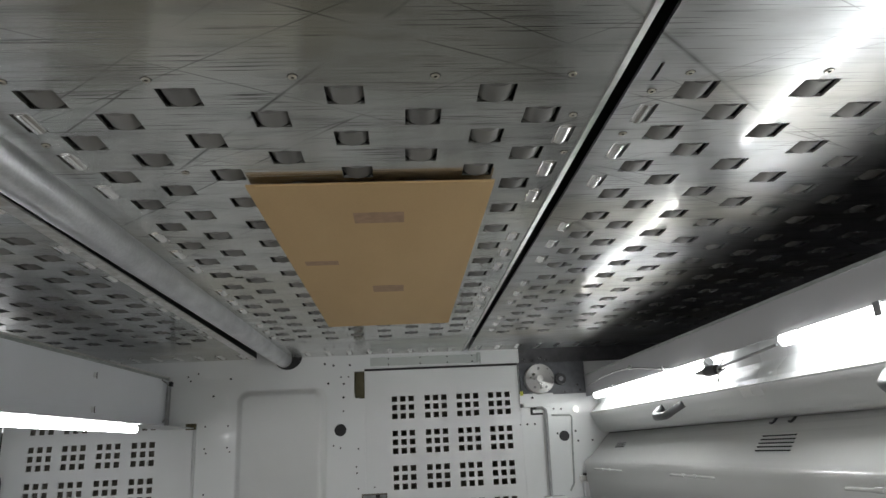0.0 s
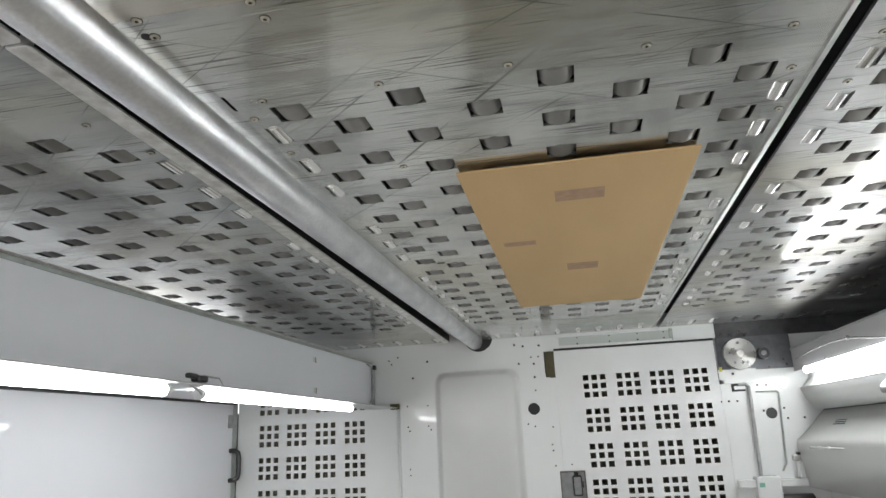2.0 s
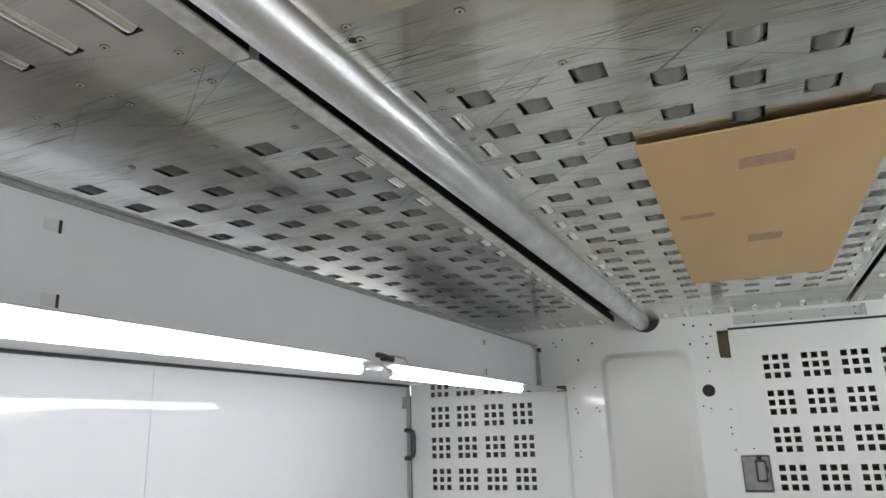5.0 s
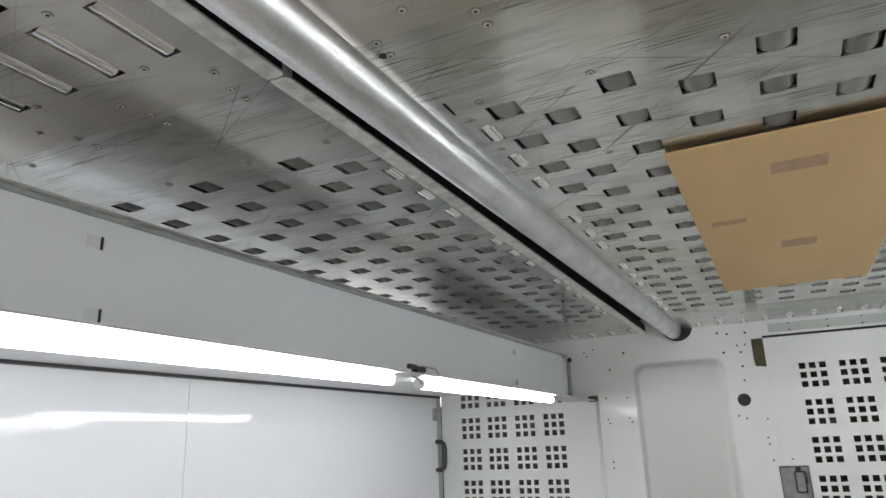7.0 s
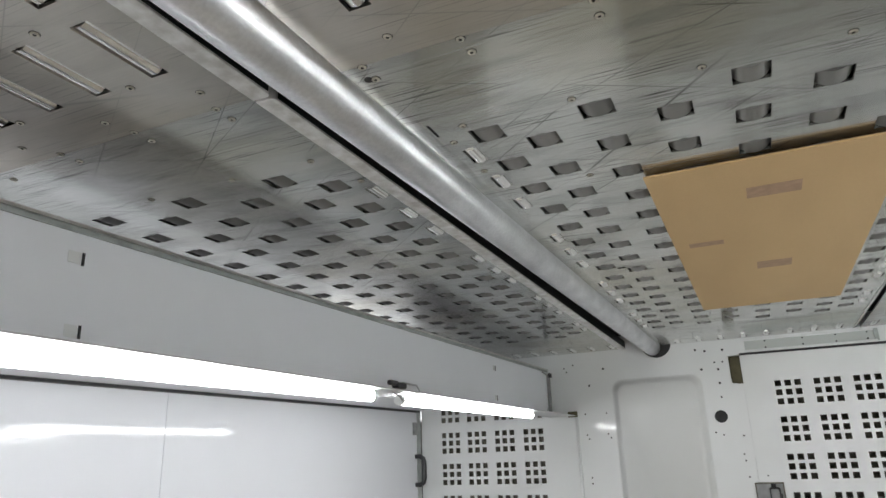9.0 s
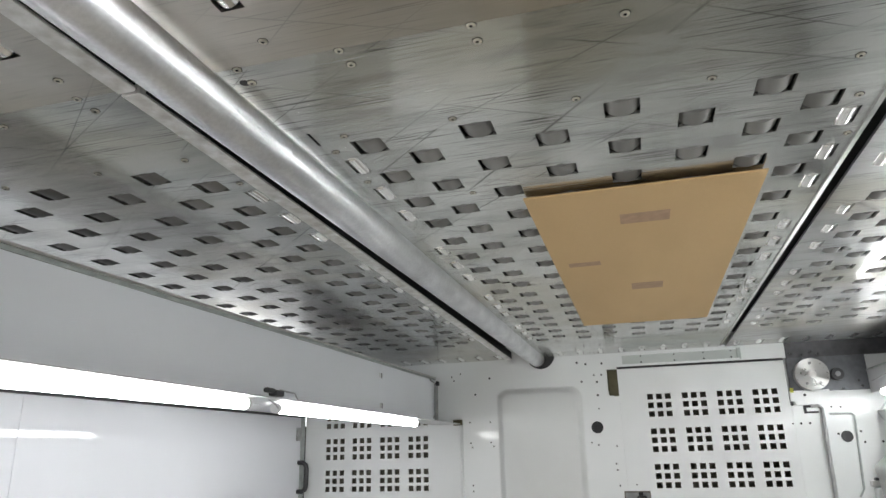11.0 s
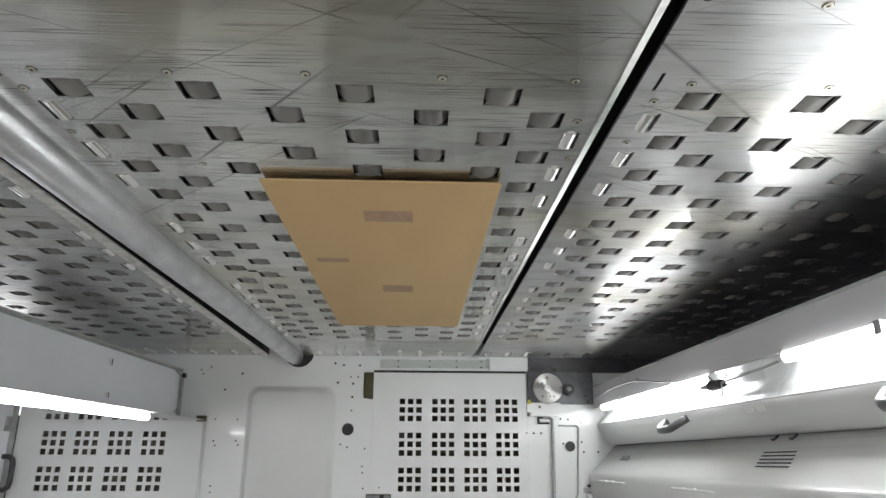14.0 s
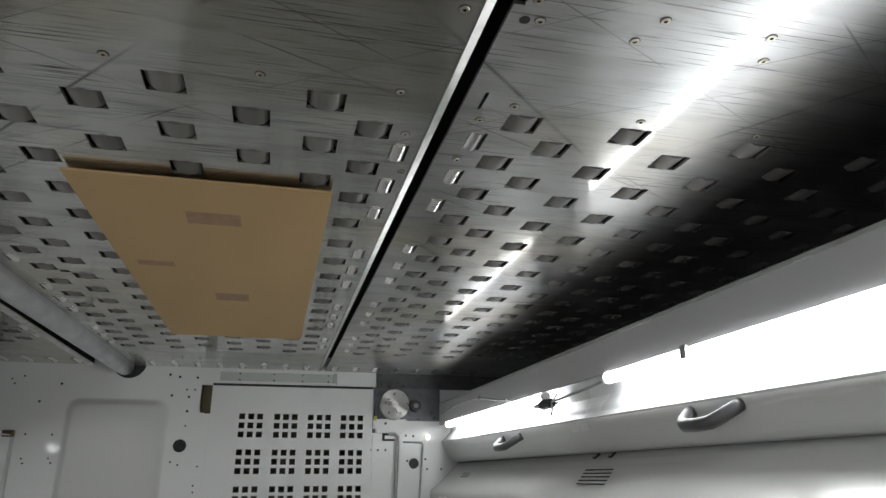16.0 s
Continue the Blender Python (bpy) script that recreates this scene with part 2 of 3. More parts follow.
def pierced(name, u0, u1, v0, v1, holes, depth, put):
    """A sheet from (u0, v0) to (u1, v1) with rectangular holes that go through it. put(u, v, d) gives a place, d metres behind the face."""
    verts, faces = [], []

    def quad(*pts):
        faces.append(tuple(range(len(verts), len(verts) + 4)))
        verts.extend(put(*p) for p in pts)
    vs = sorted({v0, v1, *(min(max(h, v0), v1) for a in holes for h in a[2:4])})
    for a, b in zip(vs, vs[1:]):
        mid = (a + b) / 2
        cuts = sorted((h[0], h[1]) for h in holes if h[2] < mid < h[3])
        u = u0
        for c, d in [*cuts, (u1, u1)]:
            if c > u + 1e-6:
                quad((u, a, 0), (c, a, 0), (c, b, 0), (u, b, 0))
                quad((u, a, depth), (c, a, depth), (c, b, depth), (u, b, depth))
            u = max(u, d)
    for a, b, c, d in [*holes, (u0, u1, v0, v1)]:
        for p, q in (((a, c), (b, c)), ((b, c), (b, d)), ((b, d), (a, d)), ((a, d), (a, c))):
            quad((*p, 0), (*q, 0), (*q, depth), (*p, depth))
    return mesh_of(name, verts, faces)


# ---- setting ----
FLOOR_Z, CEIL, FAR = 0.0, 2.0, 3.08
tagged(part("floor", solid(-6, 1.75, -8, 3.6, -0.1, FLOOR_Z), FLOORPAINT), "worn brown floor under the press", "floor", kind="structure")
tagged(part("wall_right", solid(1.65, 1.75, -1.6, 3.5, 0, 2.4), DARKPLATE), "dark machine side behind the lamp hood", "wall", kind="structure")
# the next two are coloured dark for the shaded depth behind the holes
tagged(part("wall_far", solid(-1.75, 1.75, 3.5, 3.6, 0, 2.4), BACKING), "dark wall for the shaded depth behind the perforated panels", "wall", kind="structure")
tagged(part("wall_left", solid(-1.66, -1.605, 3.05, 3.5, 0, 1.74), DARK), "near-black sheet for the shade behind the perforated panel", "wall", kind="structure")
# unseen pale wall, added and spaced to set the left plate's bright band
tagged(part("wall_side", solid(-2.5, -2.44, -1.6, 3.6, 0, 2.4), SIDEGREY), "unseen pale wall added for the bright band in the left plate", "wall", kind="structure")
# black sheet paints the shade seen through the roller holes
tagged(part("ceiling", solid(-1.6, 1.6, -1.6, 3.5, 2.12, 2.2), DARK), "near-black sheet for the shade above the transfer plates", "ceiling", kind="structure")

# ---- transfer plates overhead ----
EVEN = [0.80 + 0.12 * k for k in range(16)]
ODD = [0.86 + 0.12 * k for k in range(15)]


def barrel(r, length, axis, seg=22, round_look=True):
    bm = bmesh.new()
    half = length / 2
    d = Vector((half, 0, 0)) if axis == "x" else Vector((0, half, 0))
    rod(bm, -d, d, r, seg)
    for e in bm.edges:
        e.smooth = (e.verts[0].co - e.verts[1].co).length > half
    me = finish(bm, "roller", True)
    for f in me.polygons:
        f.use_smooth = round_look and len(f.vertices) == 4 and abs(f.normal.x if axis == "x" else f.normal.y) < 0.05
    return me


def screw_mesh():
    """A cap screw with a dark socket in a dark countersink."""
    bm = bmesh.new()
    rings = [(0.0062, -0.0004), (0.0053, -0.0004), (0.0053, -0.0012), (0.0046, -0.0018), (0.0021, -0.0018), (0.0019, 0.0014)]
    made = [[bm.verts.new((r * math.cos(k * math.tau / 14), r * math.sin(k * math.tau / 14), z)) for k in range(14)] for r, z in rings]
    for n, (a, b) in enumerate(zip(made, made[1:])):
        for k in range(14):
            bm.faces.new((a[k], a[(k + 1) % 14], b[(k + 1) % 14], b[k])).material_index = 1 if n in (0, 4) else 0
    bm.faces.new(made[-1]).material_index = 1
    return finish(bm, "screw")


GREY_ROLL, CHROME_ROLL, LONG_ROLL, SCREW_MESH = barrel(0.027, 0.0395, "y", 40), barrel(0.0125, 0.0495, "y", 28), barrel(0.0125, 0.106, "y", 28), screw_mesh()
GREY_ROLL.materials.append(ROLLER), CHROME_ROLL.materials.append(CHROME), LONG_ROLL.materials.append(CHROME), SCREW_MESH.materials.append(SCREW), SCREW_MESH.materials.append(BLACK)


def transfer_plate(label, x0, x1, even, odd, chrome, chrome_rows, long_near, long_far, screws, slots, metal=None):
    plate = thing("transfer_plate", label, "machine plate", "transfer plates")
    grey = [(x, y) for x in even for y in EVEN] + [(x, y) for x in odd for y in ODD]
    small = [(x, y) for x, rows in zip(chrome, chrome_rows) for y in rows]
    long = [(x, 0.402) for x in long_near] + [(x, 0.252) for x in long_near] + [(x, 2.985) for x in long_far]
    holes = [(x - 0.0235, x + 0.0235, y - 0.022, y + 0.022) for x, y in grey]
    holes += [(x - 0.0128, x + 0.0128, y - 0.0255, y + 0.0255) for x, y in small]
    holes += [(x - 0.0140, x + 0.0140, y - 0.0545, y + 0.060) for x, y in long] + slots
    for a, b in ((-1.5, 0.5578), (0.5581, 2.79), (2.7904, 3.0795)):
        inside = [h for h in holes if a < (h[2] + h[3]) / 2 < b]
        part("sheet", pierced("sheet", x0, x1, a, b, inside, 0.005, lambda u, v, d: (u, v, CEIL + d)), metal or (DULL if b < 1 else STEEL), plate)
    for data, spots, z in ((GREY_ROLL, grey, 0.0247), (CHROME_ROLL, small, 0.0096), (LONG_ROLL, long, 0.0096)):
        for x, y in spots:
            part("roller", data, None, plate).location = (x, y, CEIL + z)
    for x, y in screws:
        ob = part("screw", SCREW_MESH, None, plate)
        ob.location, ob.rotation_euler = (x, y, CEIL), (0, 0, x * 7 + y * 3)
    return plate


def groups(first, n, count=15):
    return [first + 0.12 * k for k in range(count) if k % 4 != n]


MID = transfer_plate(
    "scratched brushed steel transfer plate with rows of grey rollers", -0.408, 0.386,
    [-0.302, -0.139, 0.060, 0.249], [-0.232, -0.040, 0.158, 0.316], [-0.346, 0.360], [groups(0.86, 3), groups(0.92, 3, 14)],
    [-0.317, -0.221, -0.125, -0.029, 0.067, 0.163, 0.259, 0.345], [-0.281 + 0.0875 * k for k in range(8)],
    [(-0.316, 0.519), (-0.244, 0.561), (-0.242, 0.591), (-0.374, 0.56), (-0.373, 0.591), (-0.325, 0.758), (-0.358, 0.802), (-0.356, 0.923),
     (-0.164, 0.757), (0.003, 0.755), (0.17, 0.757), (0.335, 0.757), (-0.201, 1.027), (0.36, 0.86), (0.375, 0.98), (-0.09, 0.561), (-0.09, 0.591), (0.07, 0.561), (0.07, 0.591),
     (0.235, 0.561), (0.235, 0.591), (0.37, 0.561), (0.37, 0.591)],
    [(-0.373, -0.3685, 0.735, 0.775), (-0.277, -0.2565, 1.660, 1.674), (-0.020, -0.008, 1.765, 1.777)])
transfer_plate(
    "dull steel transfer plate with rollers beside the round shaft", -1.5, -0.540,
    [-0.682, -0.885, -1.087, -1.28], [-0.611, -0.779, -0.979, -1.18], [-0.560], [groups(0.92, 3, 14)],
    [-0.603, -0.700, -0.788, -0.885, -0.98, -1.075], [-0.56 - 0.0875 * k for k in range(7)],
    [(-0.589, 0.515), (-0.601, 0.557), (-0.602, 0.589), (-0.658, 0.466), (-0.659, 0.338), (-0.762, 0.516), (-0.750, 0.555), (-0.749, 0.586), (-0.863, 0.463),
     (-0.933, 0.515), (-0.903, 0.555), (-0.901, 0.586), (-0.587, 0.755), (-0.558, 0.861), (-0.746, 0.755), (-1.053, 0.584), (-0.93, 0.755)], [])
RIGHT = transfer_plate(
    "polished steel transfer plate with rollers and bright lamp glare", 0.415, 1.5,
    [0.505, 0.661, 0.853, 1.045, 1.24], [0.570, 0.757, 0.949, 1.145], [0.457], [groups(0.86, 3)],
    [0.50, 0.595, 0.69, 0.785, 0.88, 0.975], [0.45 + 0.0875 * k for k in range(8)],
    [(0.437, 0.561), (0.45, 0.591), (0.561, 0.60), (0.575, 0.561), (0.70, 0.561), (0.72, 0.60), (0.86, 0.561), (0.48, 0.757), (0.655, 0.757), (0.447, 0.80), (0.447, 0.92), (0.83, 0.757)],
    [(0.436, 0.4405, 0.735, 0.775), (0.4152, 0.427, 0.556, 0.572), (0.444, 0.464, 1.790, 1.808), (0.5295, 0.545, 1.640, 1.654)], BRIGHT)

for plate, x, y in ((MID, -0.382, 0.589), (RIGHT, 0.434, 0.5935)):
    part("hole", rod(bmesh.new(), (x, y, CEIL - 0.0006), (x, y, CEIL + 0.01), 0.0058, 18), BLACK, plate)

# bright edge strips of the plates
def rounded_bar(x0, x1, y0, y1, z0, z1, r):
    """A bar along y whose upright corners on the open side are rounded."""
    bm = solid(x0, x1, y0, y1, z0, z1)
    up = [e for e in bm.edges if abs(e.verts[0].co.z - e.verts[1].co.z) > 0.01 and e.verts[0].co.x > x1 - 1e-4]
    bmesh.ops.bevel(bm, geom=up, offset=r, segments=5, affect="EDGES", profile=0.5)
    low = [e for e in bm.edges if max(v.co.z for v in e.verts) < z0 + 1e-4 and e.is_manifold]
    bmesh.ops.bevel(bm, geom=low, offset=0.0014, segments=2, affect="EDGES", profile=0.5)
    return bm


for y0, y1 in ((-1.5, 0.5595), (0.5645, 3.06)):
    strip = part("edge_strip", rounded_bar(-0.540, -0.511, y0, y1, CEIL - 0.004, CEIL + 0.03, 0.007), WORN)
    tagged(strip, "worn bare steel strip along the plate edge", "edge strip", "edge strips")
    # added black liner, paints the gap's shade over the strip's bright side
    part("side_seal", solid(-0.5109, -0.5095, y0 + 0.008, y1 - 0.008, CEIL - 0.0005, CEIL + 0.03), BLACK, strip, "black liner that paints the shade in the gap")
    strip = part("edge_strip", extruded([(0.3862, 1.9978), (0.3870, 1.9976), (0.3985, 2.0030), (0.3985, 2.03), (0.3862, 2.03)], y0, y1), EDGE)
    tagged(strip, "shining bare steel strip along the plate edge", "edge strip", "edge strips")

# round shaft
shaft = thing("round_shaft", "ground round steel shaft running along the plates", "shaft")
bm = bmesh.new()
rod(bm, (-0.465, -1.5, 1.981), (-0.396, 3.12, 1.993), 0.0340, 64)
me = finish(bm, "rod")
for f in me.polygons:
    f.use_smooth = len(f.vertices) == 4
part("rod", me, TUBE_STEEL, shaft)
for y in (0.745, 1.45):
    c = -0.465 + 0.01494 * (y + 1.5)
    h = 1.981 + 0.0026 * (y + 1.5)
    bm = rod(bmesh.new(), (c, y, h), (c, y + 0.004, h), 0.03425, 64)
    part("joint_ring", bm, TUBE_STEEL, shaft)

# cardboard sheet carried under the middle plate
sheet = thing("cardboard_sheet", "flat brown corrugated cardboard sheet under the rollers", "cardboard sheet")
part("board", solid(-0.1185, 0.279, 1.059, 2.300, 1.9875, 1.9915, bevel=0.0008, seg=1), CARD, sheet)
for x0, x1, y0, y1 in ((0.041, 0.132, 1.193, 1.250), (0.051, 0.130, 1.743, 1.812), (-0.087, -0.014, 1.500, 1.533)):
    part("printed_mark", solid(x0, x1, y0, y1, 1.9872, 1.9876), INK, sheet, "faint purple brown print")

# ---- far panels ----
def wall_put(u, v, d):
    return (u, FAR + d, v)


def perforations(lefts, tops):
    holes = []
    for gx in lefts:
        for gz in tops:
            for i in range(3):
                for k in range(3):
                    a, b = gx + 0.0365 * i, gz - 0.0365 * k
                    holes.append((a, a + 0.0235, b - 0.0235, b))
    return holes


def raised_pan(x0, x1, z0, z1, depth, slope, r):
    """A pressed cover: a flat field with rounded corners that rises softly out of the sheet round it."""
    bm = bmesh.new()
    last = None
    for step in range(9):
        q = step / 8
        inset, up = slope * q, depth * (3 * q * q - 2 * q ** 3)
        rr = max(r - inset * 0.5, 0.012)
        ring = []
        for cx, cz, a in ((x1 - rr - inset, z1 - rr - inset, 0), (x0 + rr + inset, z1 - rr - inset, 90), (x0 + rr + inset, z0 + rr, 180), (x1 - rr - inset, z0 + rr, 270)):
            for k in range(7):
                b = radians(a + 15 * k)
                ring.append(bm.verts.new((cx + rr * math.cos(b), FAR - 0.0005 - up, cz + rr * math.sin(b))))
        if last:
            for k in range(len(ring)):
                bm.faces.new((last[k], last[(k + 1) % len(ring)], ring[(k + 1) % len(ring)], ring[k]))
        last = ring
    bm.faces.new(last)
    return bm


TOPS = [1.815 - 0.1445 * k for k in range(7)]
pl = thing("perforated_panel", "white steel panel with groups of square holes", "machine panel", "perforated panels")
part("sheet", pierced("sheet", -1.55, -0.7564, 0.70, 1.80, perforations([-1.441, -1.304, -1.163, -1.022], TOPS) + [(-0.921, -0.7564, 1.7385, 1.80)], 0.007, wall_put), WALLPAINT, pl)
part("edge_fold", pipe(bmesh.new(), [(-0.764, FAR + 0.001, 0.70), (-0.764, FAR + 0.001, 1.736)], 0.0075, 16), WALLPAINT, pl, smooth=True)
pr = thing("perforated_panel", "white steel panel with groups of square holes", "machine panel", "perforated panels")
part("sheet", pierced("sheet", -0.0466, 0.6316, 0.70, 1.928, perforations([0.070, 0.213, 0.353, 0.492], TOPS), 0.007, wall_put), WALLPAINT, pr)

# dark sheet close behind the holes, their shade put into its colour
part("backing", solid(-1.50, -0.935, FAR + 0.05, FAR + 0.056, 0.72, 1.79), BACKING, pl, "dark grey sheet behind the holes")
col = thing("frame_column", "white painted machine column with a raised rounded cover", "machine frame")
part("plate", pierced("plate", -0.92, -0.047, 0.05, 2.06, [(-0.092, -0.047, 1.812, 1.93), (-0.92, -0.756, 0.70, 1.739), (-0.92, -0.047, 0.05, 0.70)], 0.03, wall_put), WALLPAINT, col)
part("corner_plate", solid(-1.6, -0.921, FAR + 0.006, FAR + 0.03, 1.802, 2.06), WALLPAINT, col)
part("cover", raised_pan(-0.592, -0.208, 0.72, 1.866, 0.024, 0.032, 0.05), HOOD, col, smooth=True)
# unseen dark panels, added to darken the reflections beside the bright streak
for x0, x1 in ((-1.6, -1.102), (-0.358, 1.64)):
    part("lower_panel", solid(x0, x1, FAR + 0.008, FAR + 0.03, 0.05, 0.698), LOWER, col, "unseen brown grey panel that darkens the plate reflections")
# unseen white plate, added to brighten the streak mirrored in the middle plate
part("kick_plate", solid(-1.10, -0.360, FAR, FAR + 0.03, 0.05, 0.698), LOWWHITE, col)
part("slot_lining", solid(-0.096, -0.044, FAR + 0.055, FAR + 0.06, 1.80, 1.935), OLIVE, col)
part("slot_cheek", solid(-0.097, -0.0925, FAR + 0.031, FAR + 0.055, 1.80, 1.935), OLIVE, col)
bm = solid(-0.093, -0.070, FAR + 0.003, FAR + 0.029, 1.8115, 1.835)
bmesh.ops.bevel(bm, geom=[e for e in bm.edges if abs(e.verts[0].co.y - e.verts[1].co.y) > 0.01 and e.verts[0].co.x > -0.08 and e.verts[0].co.z > 1.82], offset=0.020, segments=5, affect="EDGES")
part("slot_corner", bm, WALLPAINT, col)
part("hole", rod(bmesh.new(), (-0.152, FAR - 0.001, 1.683), (-0.152, FAR + 0.02, 1.683), 0.0255, 28), DARK, col)

part("shaft_hole", rod(bmesh.new(), (-0.380, FAR - 0.002, 2.012), (-0.380, FAR + 0.02, 2.012), 0.064, 36), BLACK, col)
part("stop_block", solid(-0.800, -0.757, FAR - 0.016, FAR - 0.001, 1.712, 1.737, bevel=0.003), OLIVE, col)


def wall_dots(owner, spots, r, material=None, name="bolt_hole"):
    """Small round holes or bolt heads in a panel of the far side."""
    me = finish(rod(bmesh.new(), (0, -0.0012, 0), (0, 0.006, 0), r, 14), name)
    for x, z in spots:
        part(name, me, material or BLACK, owner).location = (x, FAR, z)


wall_dots(col, [(-0.219, 1.967), (-0.181, 1.959), (-0.110, 1.958), (-0.137, 1.878), (-0.204, 1.882), (-0.138, 1.820), (-0.623, 1.919), (-0.693, 1.848)], 0.0050)
wall_dots(col, [(-0.148, 1.908), (-0.116, 1.908), (-0.139, 1.762), (-0.181, 1.620), (-0.152, 1.609), (-0.076, 1.603), (-0.078, 1.442), (-0.722, 1.723), (-0.627, 1.722),
                (-0.721, 1.632), (-0.714, 1.614), (-0.627, 1.633), (-0.616, 1.616), (-0.793, 1.916), (-0.804, 1.934), (-0.761, 1.946), (-0.716, 1.45), (-0.716, 1.425),
                (-0.085, 1.53), (-0.083, 1.505)], 0.0036)

# rail over the perforated panel
rail = thing("top_rail", "white painted rail above the perforated panel", "rail")
part("bar", solid(-0.048, 0.640, FAR - 0.004, FAR + 0.03, 1.938, 2.06), WALLPAINT, rail)
part("channel", solid(-0.02, 0.462, FAR - 0.0065, FAR - 0.0045, 1.947, 1.984), CHANNEL, rail, "grey recessed channel")
part("channel_lip", solid(-0.02, 0.462, FAR - 0.015, FAR - 0.0045, 1.941, 1.947, bevel=0.001, seg=1), WALLPAINT, rail)
part("channel_lip", solid(-0.02, 0.462, FAR - 0.011, FAR - 0.0045, 1.984, 1.990, bevel=0.001, seg=1), WALLPAINT, rail)
part("channel_end", solid(0.452, 0.468, FAR - 0.014, FAR - 0.0045, 1.941, 1.990, bevel=0.001, seg=1), TRIM, rail)
for x in (0.06, 0.20, 0.32, 0.43):
    part("rivet", rod(bmesh.new(), (x, FAR - 0.009, 1.953), (x, FAR - 0.006, 1.953), 0.0035, 10), BLACK, rail)
    part("rivet", rod(bmesh.new(), (x, FAR - 0.009, 1.979), (x, FAR - 0.006, 1.979), 0.0030, 10), BLACK, rail)
part("gap_seal", solid(-0.046, 0.630, FAR - 0.002, FAR + 0.02, 1.9290, 1.9375), BLACK, rail)
wall_dots(rail, [(0.49, 1.962), (0.53, 1.962), (0.57, 1.962)], 0.003)
part("gap_seal", solid(0.6285, 0.6345, FAR - 0.003, FAR + 0.02, 1.742, 1.936), DARKPLATE, rail)

# latch in the corner of the perforated panel
latch = part("latch_recess", solid(-0.062, 0.040, FAR - 0.003, FAR + 0.001, 1.288, 1.418), GREYBOX, pr, "grey latch recess")
for name, size in (("latch_sill", (-0.064, 0.042, FAR - 0.010, FAR, 1.279, 1.288)), ("latch_cheek", (-0.064, -0.059, FAR - 0.005, FAR, 1.288, 1.418)),
                   ("latch_cheek", (0.037, 0.042, FAR - 0.009, FAR, 1.288, 1.418)), ("latch_cheek", (-0.064, 0.042, FAR - 0.006, FAR, 1.414, 1.420))):
    part(name, solid(*size, bevel=0.001, seg=1), PLASTIC if name == "latch_sill" else BACKING, latch)
part("latch_grip", solid(-0.014, 0.026, FAR - 0.020, FAR - 0.003, 1.318, 1.402, bevel=0.007, seg=3), PLASTIC, latch)
part("latch_pad", solid(-0.0085, 0.0205, FAR - 0.026, FAR - 0.018, 1.325, 1.395, bevel=0.004, seg=2), GREYBOX, latch)
part("latch_hinge", solid(-0.006, 0.012, FAR - 0.016, FAR - 0.003, 1.402, 1.416, bevel=0.002), BLACK, latch)
part("latch_ear", solid(0.0255, 0.031, FAR - 0.014, FAR - 0.003, 1.352, 1.378, bevel=0.001), PLASTIC, latch)
wall_dots(pr, [(-0.010, 1.445), (0.656 - 0.03, 1.671)], 0.003, name="rivet")

# plates beside the perforated panel
rp = thing("bearing_plate", "white painted machine plate with a bright steel disc", "machine frame")
part("plate", solid(0.632, 1.64, FAR, FAR + 0.03, 0.70, 1.742), WALLPAINT, rp)
part("upper_plate", solid(0.642, 1.64, FAR - 0.002, FAR + 0.03, 1.935, 2.06), DARKTOP, rp, "dark grey steel plate")
bm = solid(0.638, 0.990, FAR - 0.010, FAR + 0.028, 1.795, 1.934)
bmesh.ops.bevel(bm, geom=[e for e in bm.edges if abs(e.verts[0].co.y - e.verts[1].co.y) > 0.01 and e.verts[0].co.x > 0.9], offset=0.062, segments=8, affect="EDGES")
part("dark_plate", bm, SHADEPLATE, rp, "grey painted steel plate with a rounded end")
part("back_plate", solid(0.642, 1.64, FAR + 0.004, FAR + 0.028, 1.742, 1.934), WALLPAINT, rp)
bm = solid(0.630, 0.778, FAR - 0.012, FAR - 0.001, 1.742, 1.80)
bmesh.ops.bevel(bm, geom=[e for e in bm.edges if abs(e.verts[0].co.x - e.verts[1].co.x) < 1e-5 and abs(e.verts[0].co.z - e.verts[1].co.z) < 1e-5 and e.verts[0].co.z < 1.76], offset=0.016, segments=4, affect="EDGES")
part("foot_plate", bm, WALLPAINT, rp)
disc = part("disc", rod(bmesh.new(), (0.718, FAR - 0.050, 1.860), (0.718, FAR - 0.010, 1.860), 0.064, 48), TURNED, rp, "turned bright steel disc")
part("hub", rod(bmesh.new(), (0.718, FAR - 0.058, 1.860), (0.718, FAR - 0.050, 1.860), 0.014, 24), EDGE, disc)
for angle in (-55, -125, 95):
    a = radians(angle)
    x, z = 0.718 + 0.044 * math.cos(a), 1.860 + 0.044 * math.sin(a)
    part("bolt", rod(bmesh.new(), (x, FAR - 0.055, z), (x, FAR - 0.050, z), 0.0055, 10), DARKPLATE, disc)
knob = part("knob", rod(bmesh.new(), (0.815, FAR - 0.034, 1.858), (0.815, FAR - 0.010, 1.858), 0.023, 28, 0.026), PLASTIC, rp)
part("knob_cap", rod(bmesh.new(), (0.815, FAR - 0.040, 1.858), (0.815, FAR - 0.034, 1.858), 0.010, 16), GREYBOX, knob)
part("window", solid(0.674, 0.728, FAR - 0.004, FAR + 0.01, 1.709, 1.741), BLACK, rp)
part("window_tongue", solid(0.684, 0.735, FAR - 0.008, FAR - 0.003, 1.717, 1.731), WALLPAINT, rp)
pts = [(0.70, FAR - 0.012, 1.737), (0.725, FAR - 0.013, 1.737), (0.738, FAR - 0.013, 1.727), (0.739, FAR - 0.013, 1.70), (0.732, FAR - 0.013, 1.38), (0.731, FAR - 0.013, 1.20)]
part("pipe", pipe(bmesh.new(), pts, 0.0075), CABLE, rp, "grey vertical hose")
